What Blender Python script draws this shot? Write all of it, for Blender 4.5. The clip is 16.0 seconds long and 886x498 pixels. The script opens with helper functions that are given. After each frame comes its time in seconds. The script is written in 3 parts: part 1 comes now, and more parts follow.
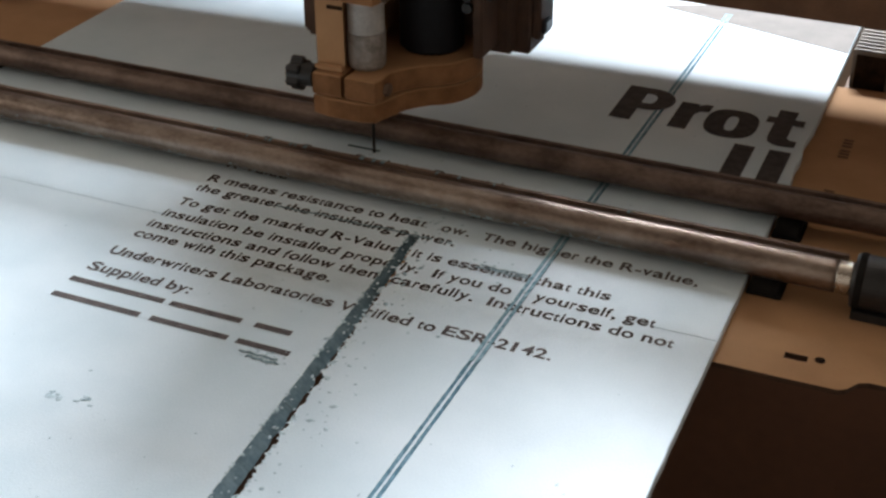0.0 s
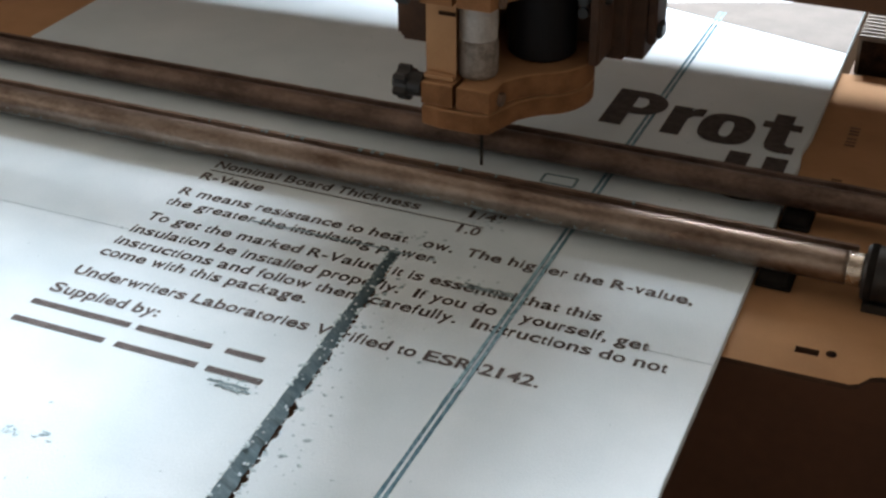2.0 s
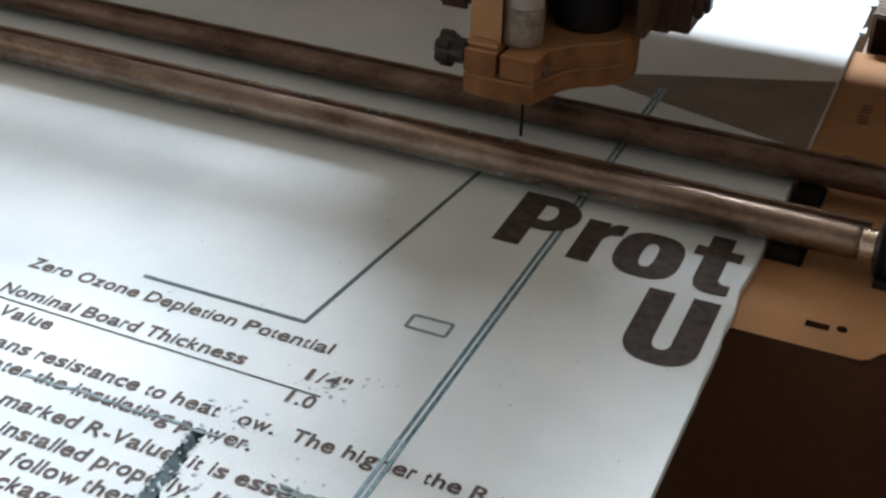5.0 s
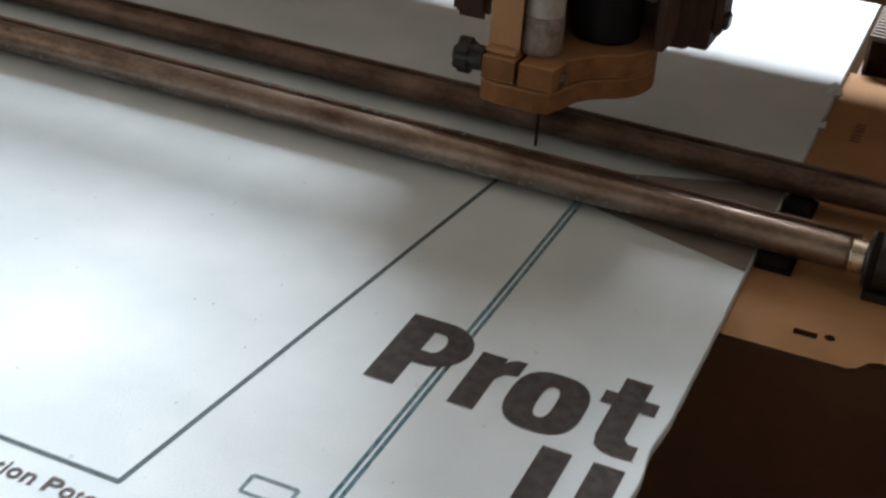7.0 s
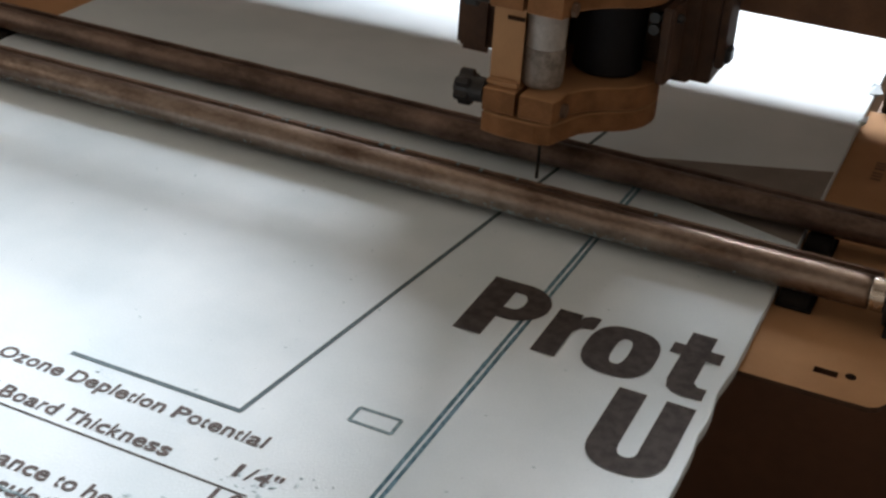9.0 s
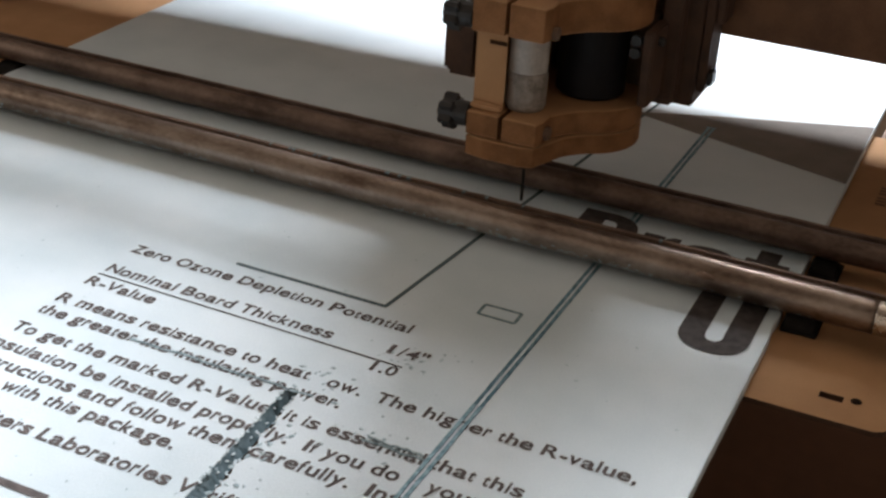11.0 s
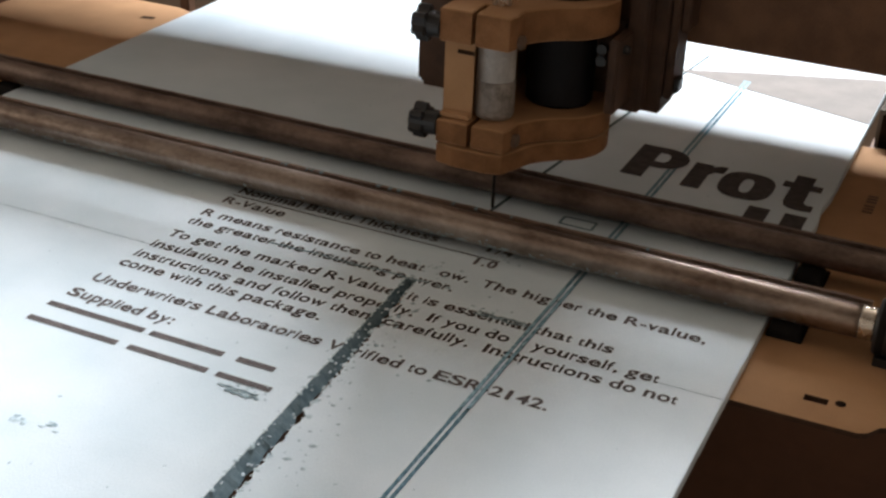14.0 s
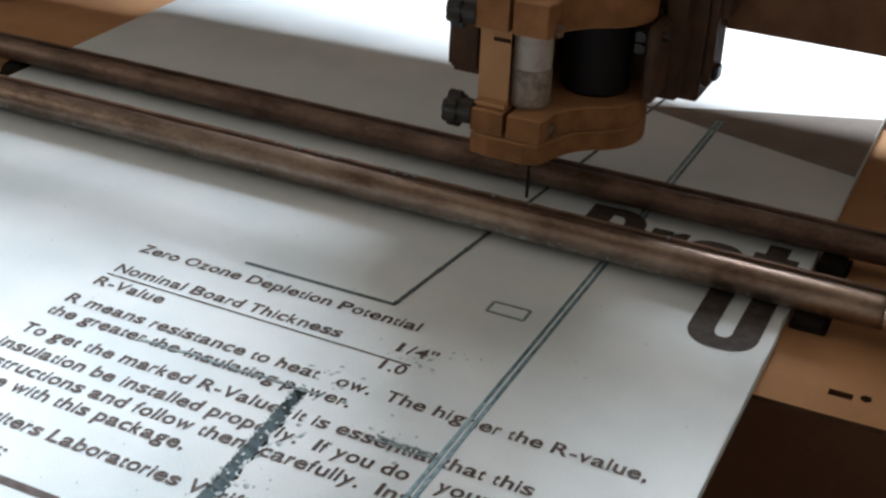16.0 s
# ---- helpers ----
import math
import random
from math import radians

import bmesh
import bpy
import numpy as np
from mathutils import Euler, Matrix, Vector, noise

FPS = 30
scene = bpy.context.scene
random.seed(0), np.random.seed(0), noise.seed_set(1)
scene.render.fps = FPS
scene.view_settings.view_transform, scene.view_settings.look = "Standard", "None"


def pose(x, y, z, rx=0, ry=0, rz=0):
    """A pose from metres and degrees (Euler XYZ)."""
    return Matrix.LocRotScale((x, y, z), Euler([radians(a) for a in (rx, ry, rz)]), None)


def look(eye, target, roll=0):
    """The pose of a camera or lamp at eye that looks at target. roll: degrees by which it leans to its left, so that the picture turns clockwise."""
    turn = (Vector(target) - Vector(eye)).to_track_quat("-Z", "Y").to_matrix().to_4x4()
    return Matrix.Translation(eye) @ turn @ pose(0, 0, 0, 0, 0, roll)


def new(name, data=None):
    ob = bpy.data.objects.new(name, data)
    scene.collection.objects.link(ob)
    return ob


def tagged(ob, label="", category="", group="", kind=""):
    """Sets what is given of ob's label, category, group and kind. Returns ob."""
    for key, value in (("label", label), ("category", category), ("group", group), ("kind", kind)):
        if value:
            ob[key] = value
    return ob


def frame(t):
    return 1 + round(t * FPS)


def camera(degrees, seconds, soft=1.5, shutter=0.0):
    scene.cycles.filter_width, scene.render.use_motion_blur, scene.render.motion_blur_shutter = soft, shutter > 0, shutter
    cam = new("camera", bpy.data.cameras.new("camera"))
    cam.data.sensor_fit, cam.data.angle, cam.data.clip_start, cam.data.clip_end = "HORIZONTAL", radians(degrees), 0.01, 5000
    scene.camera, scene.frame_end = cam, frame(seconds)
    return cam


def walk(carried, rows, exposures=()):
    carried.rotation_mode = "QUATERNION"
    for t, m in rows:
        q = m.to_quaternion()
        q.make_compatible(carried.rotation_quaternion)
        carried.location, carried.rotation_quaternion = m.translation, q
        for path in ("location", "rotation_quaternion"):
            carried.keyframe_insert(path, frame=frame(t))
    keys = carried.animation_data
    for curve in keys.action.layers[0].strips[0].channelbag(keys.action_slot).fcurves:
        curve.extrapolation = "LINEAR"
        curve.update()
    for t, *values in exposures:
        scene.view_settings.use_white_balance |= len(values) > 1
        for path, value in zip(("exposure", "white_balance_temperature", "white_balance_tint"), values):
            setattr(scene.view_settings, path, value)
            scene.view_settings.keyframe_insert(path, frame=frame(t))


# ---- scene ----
cam = camera(36.40, 16.0, soft=2.5, shutter=0.4)

PATH = [
    (0.0, 0.3072, -0.6593, 0.4230, 59.189, 0.133, 23.541),
    (0.5, 0.3055, -0.6559, 0.4263, 59.226, 0.101, 22.956),
    (1.0, 0.3005, -0.6536, 0.4218, 58.973, 0.182, 23.174),
    (1.5, 0.2992, -0.6516, 0.4182, 59.056, 0.256, 23.241),
    (2.0, 0.2956, -0.6465, 0.4174, 58.649, 0.283, 23.077),
    (2.5, 0.2906, -0.6436, 0.4174, 58.048, 0.275, 23.600),
    (3.0, 0.2868, -0.6430, 0.4182, 57.563, -0.411, 23.252),
    (3.5, 0.2842, -0.6452, 0.4160, 57.802, -0.959, 23.135),
    (4.0, 0.2832, -0.6447, 0.4133, 57.853, -1.089, 22.946),
    (6.5, 0.2867, -0.6542, 0.3882, 58.110, -3.025, 24.891),
    (7.0, 0.2879, -0.6557, 0.3871, 59.041, -3.498, 24.304),
    (7.5, 0.2868, -0.6538, 0.3829, 58.778, -3.580, 25.176),
    (8.0, 0.2879, -0.6545, 0.3783, 58.809, -3.621, 25.711),
    (8.5, 0.2903, -0.6544, 0.3749, 59.659, -4.014, 25.304),
    (9.0, 0.2883, -0.6527, 0.3819, 60.743, -3.393, 25.164),
    (11.5, 0.2940, -0.6574, 0.3836, 62.267, -2.901, 25.273),
    (12.0, 0.2963, -0.6599, 0.3790, 62.632, -2.899, 25.153),
    (12.5, 0.2994, -0.6608, 0.3852, 62.521, -2.775, 25.312),
    (13.0, 0.3033, -0.6637, 0.3849, 62.800, -2.599, 25.166),
    (13.5, 0.3070, -0.6638, 0.3840, 62.850, -2.297, 25.195),
    (14.0, 0.3066, -0.6624, 0.3824, 62.909, -2.180, 25.303),
    (14.5, 0.3064, -0.6603, 0.3846, 62.720, -1.920, 25.535),
    (15.0, 0.3007, -0.6573, 0.3823, 62.588, -2.065, 25.522),
    (15.5, 0.2946, -0.6517, 0.3840, 61.691, -2.319, 25.564),
    (16.0, 0.2915, -0.6506, 0.3858, 61.602, -2.307, 25.503),
]
walk(cam, [(t, pose(x, y, z, rx, ry, rz)) for t, x, y, z, rx, ry, rz in PATH], exposures=[(0.0, 0.12, 6180, 8), (3.0, 0.15, 6350, 9), (4.2, 0.10, 6450, 10), (6.5, -0.10, 6500, 10), (9.2, -0.10, 6560, 11), (11.5, 0.0, 6540, 11), (16.0, 0.0, 6480, 10)])

# ---- light: one big window behind the machine, an added fill at the side ----
world = bpy.data.worlds.new("daylight")
scene.world = world
world.use_nodes = True
wn = world.node_tree
sky = wn.nodes.new("ShaderNodeTexSky")
sky.sky_type, sky.sun_disc = "NISHITA", False
sky.sun_elevation, sky.sun_rotation = radians(42), radians(0)
wn.nodes["Background"].inputs[1].default_value = 0.1
wn.links.new(sky.outputs[0], wn.nodes["Background"].inputs[0])


def window_light(name, eye, target, sx, sy, power, colour):
    data = bpy.data.lights.new(name, "AREA")
    data.shape, data.size, data.size_y, data.energy, data.color = "RECTANGLE", sx, sy, power, colour
    ob = new(name, data)
    ob.matrix_world = look(eye, target)
    return ob


WIN_Y, WIN_Z0, WIN_Z1, WIN_X0, WIN_X1 = 1.9, 1.27, 1.73, -0.62, 0.26
window_light("window_light", (-0.18, WIN_Y - 0.01, 1.5), (-0.02, 0.0, 0.0), 0.84, 0.46, 190, (0.94, 0.968, 1.0))
# added warm fill from the left, to lift the shaded front faces
window_light("side_fill_light", (-1.98, -0.5, 0.75), (0, -0.3, 0.2), 0.9, 0.9, 8.0, (1.0, 0.87, 0.70))


# ---- materials ----
def material(name, colour, colour2, rough=0.6, metal=0.0, scale=40.0, fine=400.0, bump=0.1, contrast=(0.35, 0.65), stretch=(1, 1, 1), spec=0.5, random_tone=0.0):
    m = bpy.data.materials.new(name)
    m.use_nodes = True
    n, l = m.node_tree.nodes, m.node_tree.links
    b = n["Principled BSDF"]
    tc = n.new("ShaderNodeTexCoord")
    mp = n.new("ShaderNodeMapping")
    mp.inputs["Scale"].default_value = stretch
    l.new(tc.outputs["Object"], mp.inputs[0])
    n1, n2 = n.new("ShaderNodeTexNoise"), n.new("ShaderNodeTexNoise")
    n1.inputs["Scale"].default_value, n1.inputs["Detail"].default_value = scale, 6
    n2.inputs["Scale"].default_value, n2.inputs["Detail"].default_value = fine, 3
    l.new(mp.outputs[0], n1.inputs[0]), l.new(mp.outputs[0], n2.inputs[0])
    add = n.new("ShaderNodeMath")
    add.operation = "MULTIPLY_ADD"
    add.inputs[1].default_value = 0.35
    l.new(n2.outputs[0], add.inputs[0])
    sub = n.new("ShaderNodeMath")
    sub.operation = "SUBTRACT"
    sub.inputs[1].default_value = 0.175
    l.new(n1.outputs[0], sub.inputs[0])
    l.new(sub.outputs[0], add.inputs[2])
    ramp = n.new("ShaderNodeValToRGB")
    ramp.color_ramp.elements[0].position, ramp.color_ramp.elements[1].position = contrast
    ramp.color_ramp.elements[0].color, ramp.color_ramp.elements[1].color = (*colour, 1), (*colour2, 1)
    l.new(add.outputs[0], ramp.inputs[0])
    out = ramp.outputs[0]
    if random_tone:
        info = n.new("ShaderNodeObjectInfo")
        hsv = n.new("ShaderNodeHueSaturation")
        mr = n.new("ShaderNodeMapRange")
        mr.inputs[3].default_value, mr.inputs[4].default_value = 1 - random_tone, 1 + random_tone
        l.new(info.outputs["Random"], mr.inputs[0]), l.new(mr.outputs[0], hsv.inputs["Value"]), l.new(out, hsv.inputs["Color"])
        out = hsv.outputs[0]
    l.new(out, b.inputs["Base Color"])
    b.inputs["Metallic"].default_value = metal
    b.inputs["Specular IOR Level"].default_value = spec
    mr2 = n.new("ShaderNodeMapRange")
    mr2.inputs[3].default_value, mr2.inputs[4].default_value = rough - 0.08, min(rough + 0.1, 1)
    l.new(add.outputs[0], mr2.inputs[0]), l.new(mr2.outputs[0], b.inputs["Roughness"])
    bp = n.new("ShaderNodeBump")
    bp.inputs["Strength"].default_value, bp.inputs["Distance"].default_value = bump, 0.001
    l.new(add.outputs[0], bp.inputs["Height"]), l.new(bp.outputs[0], b.inputs["Normal"])
    return m


FOAM = material("foam_board", (0.534, 0.64, 0.709), (0.654, 0.745, 0.813), 0.5, 0, 14, 800, 0.42, (0.3, 0.7), spec=0.45)
# sawn slot wall: the shade down in the slot is in this colour
SHADED_SLOT_WALL = material("shaded_sawn_foam", (0.10, 0.165, 0.20), (0.215, 0.30, 0.345), 0.85, 0, 120, 500, 0.4, (0.3, 0.75))
FROST = material("foam_frost", (0.50, 0.62, 0.70), (0.68, 0.78, 0.84), 0.8, 0, 200, 700, 0.3)
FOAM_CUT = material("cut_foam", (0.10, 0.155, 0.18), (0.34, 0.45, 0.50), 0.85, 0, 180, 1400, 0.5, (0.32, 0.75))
GROOVE = material("scored_foam", (0.12, 0.26, 0.34), (0.31, 0.49, 0.59), 0.7, 0, 300, 900, 0.4)
SCORED = material("dark_scored_foam", (0.07, 0.13, 0.16), (0.17, 0.27, 0.32), 0.7, 0, 300, 900, 0.4)
# flat kerf ribbons: the shade inside the narrow cut is put into their colour
KERF_SHADE = material("fresh_kerf_shade", (0.045, 0.075, 0.09), (0.085, 0.135, 0.158), 0.8, 0, 300, 900, 0.4)
CRUMB = material("foam_crumb", (0.30, 0.41, 0.47), (0.52, 0.64, 0.70), 0.8, 0, 200, 700, 0.3)
TEXT_INK = material("fine_grey_ink", (0.062, 0.052, 0.053), (0.115, 0.098, 0.098), 0.7, 0, 150, 1500, 0.1, spec=0.25)
INK = material("grey_ink", (0.036, 0.031, 0.031), (0.072, 0.063, 0.062), 0.7, 0, 150, 1500, 0.1, spec=0.2)
BARE = material("bare_patch", (0.18, 0.162, 0.15), (0.225, 0.203, 0.188), 0.85, 0, 40, 600, 0.3)
MDF = material("mdf", (0.365, 0.205, 0.105), (0.46, 0.268, 0.142), 0.8, 0, 30, 900, 0.15, (0.25, 0.75), spec=0.15)
MDF_EDGE = material("sawn_mdf_edge", (0.195, 0.095, 0.043), (0.29, 0.145, 0.068), 0.85, 0, 60, 900, 0.3, spec=0.15)
DARK_MDF = material("dark_mdf", (0.13, 0.065, 0.035), (0.19, 0.10, 0.055), 0.7, 0, 50, 600, 0.2)
BURNT = material("burnt_edge", (0.012, 0.008, 0.006), (0.04, 0.022, 0.014), 0.9, 0, 80, 600, 0.2, spec=0.05)
STEEL = material("worn_steel", (0.165, 0.119, 0.094), (0.40, 0.335, 0.290), 0.35, 0.9, 45, 380, 0.12, (0.3, 0.72), (0.6, 1, 1))
DARK_STEEL = material("dark_rusty_steel", (0.085, 0.056, 0.044), (0.23, 0.165, 0.135), 0.5, 0.6, 55, 420, 0.2, (0.3, 0.72), (0.6, 1, 1))
BARE_STEEL = material("bright_steel", (0.55, 0.50, 0.44), (0.72, 0.68, 0.62), 0.25, 0.95, 60, 600, 0.1)
RUST_BAR = material("brown_bar", (0.13, 0.085, 0.062), (0.22, 0.15, 0.11), 0.55, 0.3, 50, 500, 0.3)
BLACK = material("black_plastic", (0.012, 0.012, 0.013), (0.022, 0.022, 0.024), 0.42, 0, 60, 700, 0.15)
RUBBER = material("black_rubber", (0.010, 0.009, 0.009), (0.02, 0.018, 0.017), 0.9, 0, 60, 700, 0.2, spec=0.1)
MOTOR = material("motor_black", (0.004, 0.004, 0.006), (0.008, 0.008, 0.011), 0.6, 0.0, 40, 400, 0.1, spec=0.25)
WHITE = material("white_plastic", (0.36, 0.34, 0.32), (0.50, 0.48, 0.455), 0.45, 0, 90, 500, 0.1)
WIRE = material("dark_wire", (0.03, 0.03, 0.03), (0.06, 0.055, 0.05), 0.35, 0.8, 100, 800, 0.1)
# MDF darkened for the shade behind the head, and for cut bed edges
SHADE_AND_EDGE_MDF = material("shade_and_edge_mdf", (0.048, 0.024, 0.014), (0.085, 0.044, 0.026), 0.7, 0, 50, 600, 0.2)
GRIMY = material("grimy_plastic", (0.17, 0.145, 0.125), (0.34, 0.30, 0.265), 0.5, 0, 130, 500, 0.2)
FLOOR = material("brown_floor", (0.075, 0.035, 0.020), (0.115, 0.054, 0.030), 0.6, 0, 6, 120, 0.2)
WALL = material("wall_paint", (0.27, 0.22, 0.17), (0.32, 0.265, 0.21), 0.9, 0, 3, 200, 0.1)
CHAIN = material("chain_plastic", (0.13, 0.10, 0.075), (0.20, 0.16, 0.12), 0.6, 0, 60, 500, 0.1)


# ---- mesh tools ----
def part(name, bm, mat, parent=None, label="", smooth=False):
    me = bpy.data.meshes.new(name)
    bmesh.ops.recalc_face_normals(bm, faces=bm.faces)
    bm.to_mesh(me)
    bm.free()
    mats = mat if isinstance(mat, (list, tuple)) else [mat]
    for m in mats:
        me.materials.append(m)
    if len(mats) == 1:
        for p in me.polygons:
            p.material_index = 0
    if smooth:
        for p in me.polygons:
            p.use_smooth = True
    ob = new(name, me)
    ob.parent = parent
    if label:
        ob["label"] = label
    return ob


def thing(name, label, category, at=(0, 0, 0), kind="", group=""):
    ob = new(name)
    ob.empty_display_size = 0.02
    ob.location = at
    return tagged(ob, label, category, group, kind)


def box(x0, x1, y0, y1, z0, z1, bevel=0.0):
    bm = bmesh.new()
    v = [bm.verts.new((x, y, z)) for x in (x0, x1) for y in (y0, y1) for z in (z0, z1)]
    for f in ((0, 1, 3, 2), (4, 6, 7, 5), (0, 4, 5, 1), (2, 3, 7, 6), (0, 2, 6, 4), (1, 5, 7, 3)):
        bm.faces.new([v[i] for i in f])
    if bevel:
        bmesh.ops.bevel(bm, geom=bm.edges[:], offset=bevel, segments=2, affect="EDGES")
    return bm


def prism(outline, z0, z1, bevel=0.0):
    """An outline in x, y, pushed up from z0 to z1."""
    bm = bmesh.new()
    low = [bm.verts.new((x, y, z0)) for x, y in outline]
    high = [bm.verts.new((x, y, z1)) for x, y in outline]
    n = len(outline)
    bm.faces.new(low[::-1]), bm.faces.new(high)
    for i in range(n):
        bm.faces.new((low[i], low[(i + 1) % n], high[(i + 1) % n], high[i]))
    for f in bm.faces:
        f.normal_update()
        f.material_index = 1 if abs(f.normal.z) < 0.5 else 0
    if bevel:
        rim = [e for e in bm.edges if abs(e.verts[0].co.z - e.verts[1].co.z) < 1e-7]
        bmesh.ops.bevel(bm, geom=rim, offset=bevel, segments=2, affect="EDGES")
    return bm


def lathe(profile, axis="z", at=(0, 0, 0), segments=32):
    """Turned round an axis: profile of (radius, height)."""
    bm = bmesh.new()
    rings = []
    for r, h in profile:
        ring = []
        for i in range(segments):
            a = 2 * math.pi * i / segments
            c = (r * math.cos(a), r * math.sin(a), h)
            c = {"z": c, "x": (c[2], c[0], c[1]), "y": (c[0], c[2], c[1])}[axis]
            ring.append(bm.verts.new(Vector(c) + Vector(at)))
        rings.append(ring)
    for a, b in zip(rings, rings[1:]):
        for i in range(segments):
            bm.faces.new((a[i], a[(i + 1) % segments], b[(i + 1) % segments], b[i]))
    bm.faces.new(rings[0][::-1]), bm.faces.new(rings[-1])
    return bm


def arc(cx, cy, r, a0, a1, n):
    return [(cx + r * math.cos(radians(a0 + (a1 - a0) * i / n)), cy + r * math.sin(radians(a0 + (a1 - a0) * i / n))) for i in range(n + 1)]


# ---- room ----
def room():
    x0, x1, y0, y1, z0, z1 = -2.0, 2.0, -2.2, WIN_Y, -0.78, 1.9
    tagged(part("floor", box(x0, x1, y0, y1, z0 - 0.05, z0), FLOOR), "dark brown workshop floor", "floor", kind="structure")
    tagged(part("ceiling", box(x0, x1, y0, y1, z1, z1 + 0.05), WALL), "plain pale ceiling", "ceiling", kind="structure")
    tagged(part("wall_east", box(x1, x1 + 0.1, y0, y1, z0, z1), WALL), "plain wall", "wall", kind="structure")
    tagged(part("wall_south", box(x0, x1, y0 - 0.1, y0, z0, z1), WALL), "plain wall", "wall", kind="structure")
    north = thing("wall_north", "wall with a wide bright window", "wall", kind="structure")
    part("wall_panel", box(x0, x1, y1, y1 + 0.1, z0, WIN_Z0), WALL, north)
    part("wall_panel", box(x0, x1, y1, y1 + 0.1, WIN_Z1, z1), WALL, north)
    part("wall_panel", box(x0, WIN_X0, y1, y1 + 0.1, WIN_Z0, WIN_Z1), WALL, north)
    part("wall_panel", box(WIN_X1, x1, y1, y1 + 0.1, WIN_Z0, WIN_Z1), WALL, north)
    west = thing("wall_west", "wall with an opening for the added side fill", "wall", kind="structure")
    part("wall_panel", box(x0 - 0.1, x0, y0, y1, z0, 0.3), WALL, west)
    part("wall_panel", box(x0 - 0.1, x0, y0, y1, 1.2, z1), WALL, west)
    part("wall_panel", box(x0 - 0.1, x0, y0, -0.95, 0.3, 1.2), WALL, west)
    part("wall_panel", box(x0 - 0.1, x0, -0.05, y1, 0.3, 1.2), WALL, west)


room()

# ---- machine bed ----
BED_Z = -0.0065


def bed():
    b = thing("machine_bed", "orange-brown MDF machine bed with slots", "machine bed")
    # near right plate with its chamfered tongue
    sx0, sx1, sy0, sy1 = 0.2362, 0.2487, -0.0320, -0.0260
    for outline in (
        [(-0.62, -0.054), (sx0, -0.0511), (sx0, 0.075), (-0.62, 0.075)],
        [(sx1, -0.0509), (0.268, -0.0505), (0.2725, -0.048), (0.2775, -0.040), (0.283, -0.0375), (0.52, -0.0335), (0.52, 0.075), (sx1, 0.075)],
        [(sx0, -0.0511), (sx1, -0.0509), (sx1, sy0), (sx0, sy0)],
        [(sx0, sy1), (sx1, sy1), (sx1, 0.075), (sx0, 0.075)],
    ):
        part("front_plate", prism(outline, BED_Z - 0.0032, BED_Z), [MDF, SHADE_AND_EDGE_MDF], b)
    rear = [(-0.62, 0.079), (0.52, 0.079), (0.52, 0.352), (0.22, 0.352), (0.212, 0.350), (-0.395, 0.350), (-0.44, 0.365), (-0.62, 0.365)]
    part("rear_plate", prism(rear, BED_Z - 0.012, BED_Z, 0.0012), [MDF, BURNT], b)
    # slot and round hole in the tongue
    part("hole", lathe([(0.0029, 0), (0.0029, 0.0012)], "z", (0.2551, -0.0270, BED_Z - 0.0009), 20), BURNT, b)
    part("slot", prism([(-0.452, 0.318), (-0.440, 0.321), (-0.440, 0.327), (-0.452, 0.324)], BED_Z - 0.001, BED_Z + 0.0003), BURNT, b)
    for y0 in (0.160, 0.225, 0.243):
        for k in range(3):
            part("mark", box(0.2225, 0.2295, y0 + 0.0052 * k, y0 + 0.0052 * k + 0.003, BED_Z + 0.0001, BED_Z + 0.0003), DARK_MDF, b)
    part("side_rail", box(0.45, 0.468, -0.030, 0.345, -0.20, BED_Z - 0.0121), FLOOR, b)
    part("side_rail", box(-0.57, -0.552, -0.045, 0.345, -0.20, BED_Z - 0.0121), FLOOR, b)
    part("front_rail", box(-0.552, 0.45, -0.032, -0.012, -0.20, BED_Z - 0.0033), FLOOR, b)
    return b


bed()


def workbench():
    w = thing("workbench", "dark brown wooden workbench under the machine", "workbench")
    part("benchtop", box(-0.75, 0.75, -1.00, 0.72, -0.232, -0.2005, 0.002), FLOOR, w)
    for x in (-0.70, 0.66):
        for y in (-0.96, 0.62):
            part("leg", box(x, x + 0.05, y, y + 0.05, -0.78, -0.2325, 0.002), FLOOR, w)


workbench()


def pinch_roller(x0, x1, y):
    r = thing("drive_roller", "black rubber drive roller at the edge of the board", "roller", group="drive rollers")
    part("tyre", lathe([(0.0095, x0), (0.0105, x0 + 0.001), (0.0105, x1 - 0.001), (0.0095, x1)], "x", (0, y, -0.0085), 24), RUBBER, r, smooth=False)
    part("housing", box(x0 - 0.001, x1 + 0.002, y - 0.0125, y + 0.0145, BED_Z, BED_Z + 0.0018, 0.0006), RUBBER, r)


pinch_roller(0.2035, 0.2215, 0.0365)
pinch_roller(0.2035, 0.2195, 0.1075)
pinch_roller(-0.430, -0.412, 0.0365)
pinch_roller(-0.430, -0.412, 0.1075)

PIPE_R = 0.0097
PIPE_Y, PIPE_Z = 0.0333, 0.0125


def dented_bar(bm, amount):
    for v in bm.verts:
        n = noise.noise(v.co * 60) * amount + noise.noise(v.co * 220) * amount * 0.4
        v.co.y += n
        v.co.z += n
    return bm


def pipe(name, y, x0, x1, z, label, steel, radius=PIPE_R):
    p = thing(name, label, "pipe", group="pinch pipes")
    profile = [(radius, x0 + (x1 - x0) * i / 240) for i in range(241)]
    part("tube", dented_bar(lathe(profile, "x", (0, y, z), 40), 0.00016), steel, p, smooth=True)
    return p


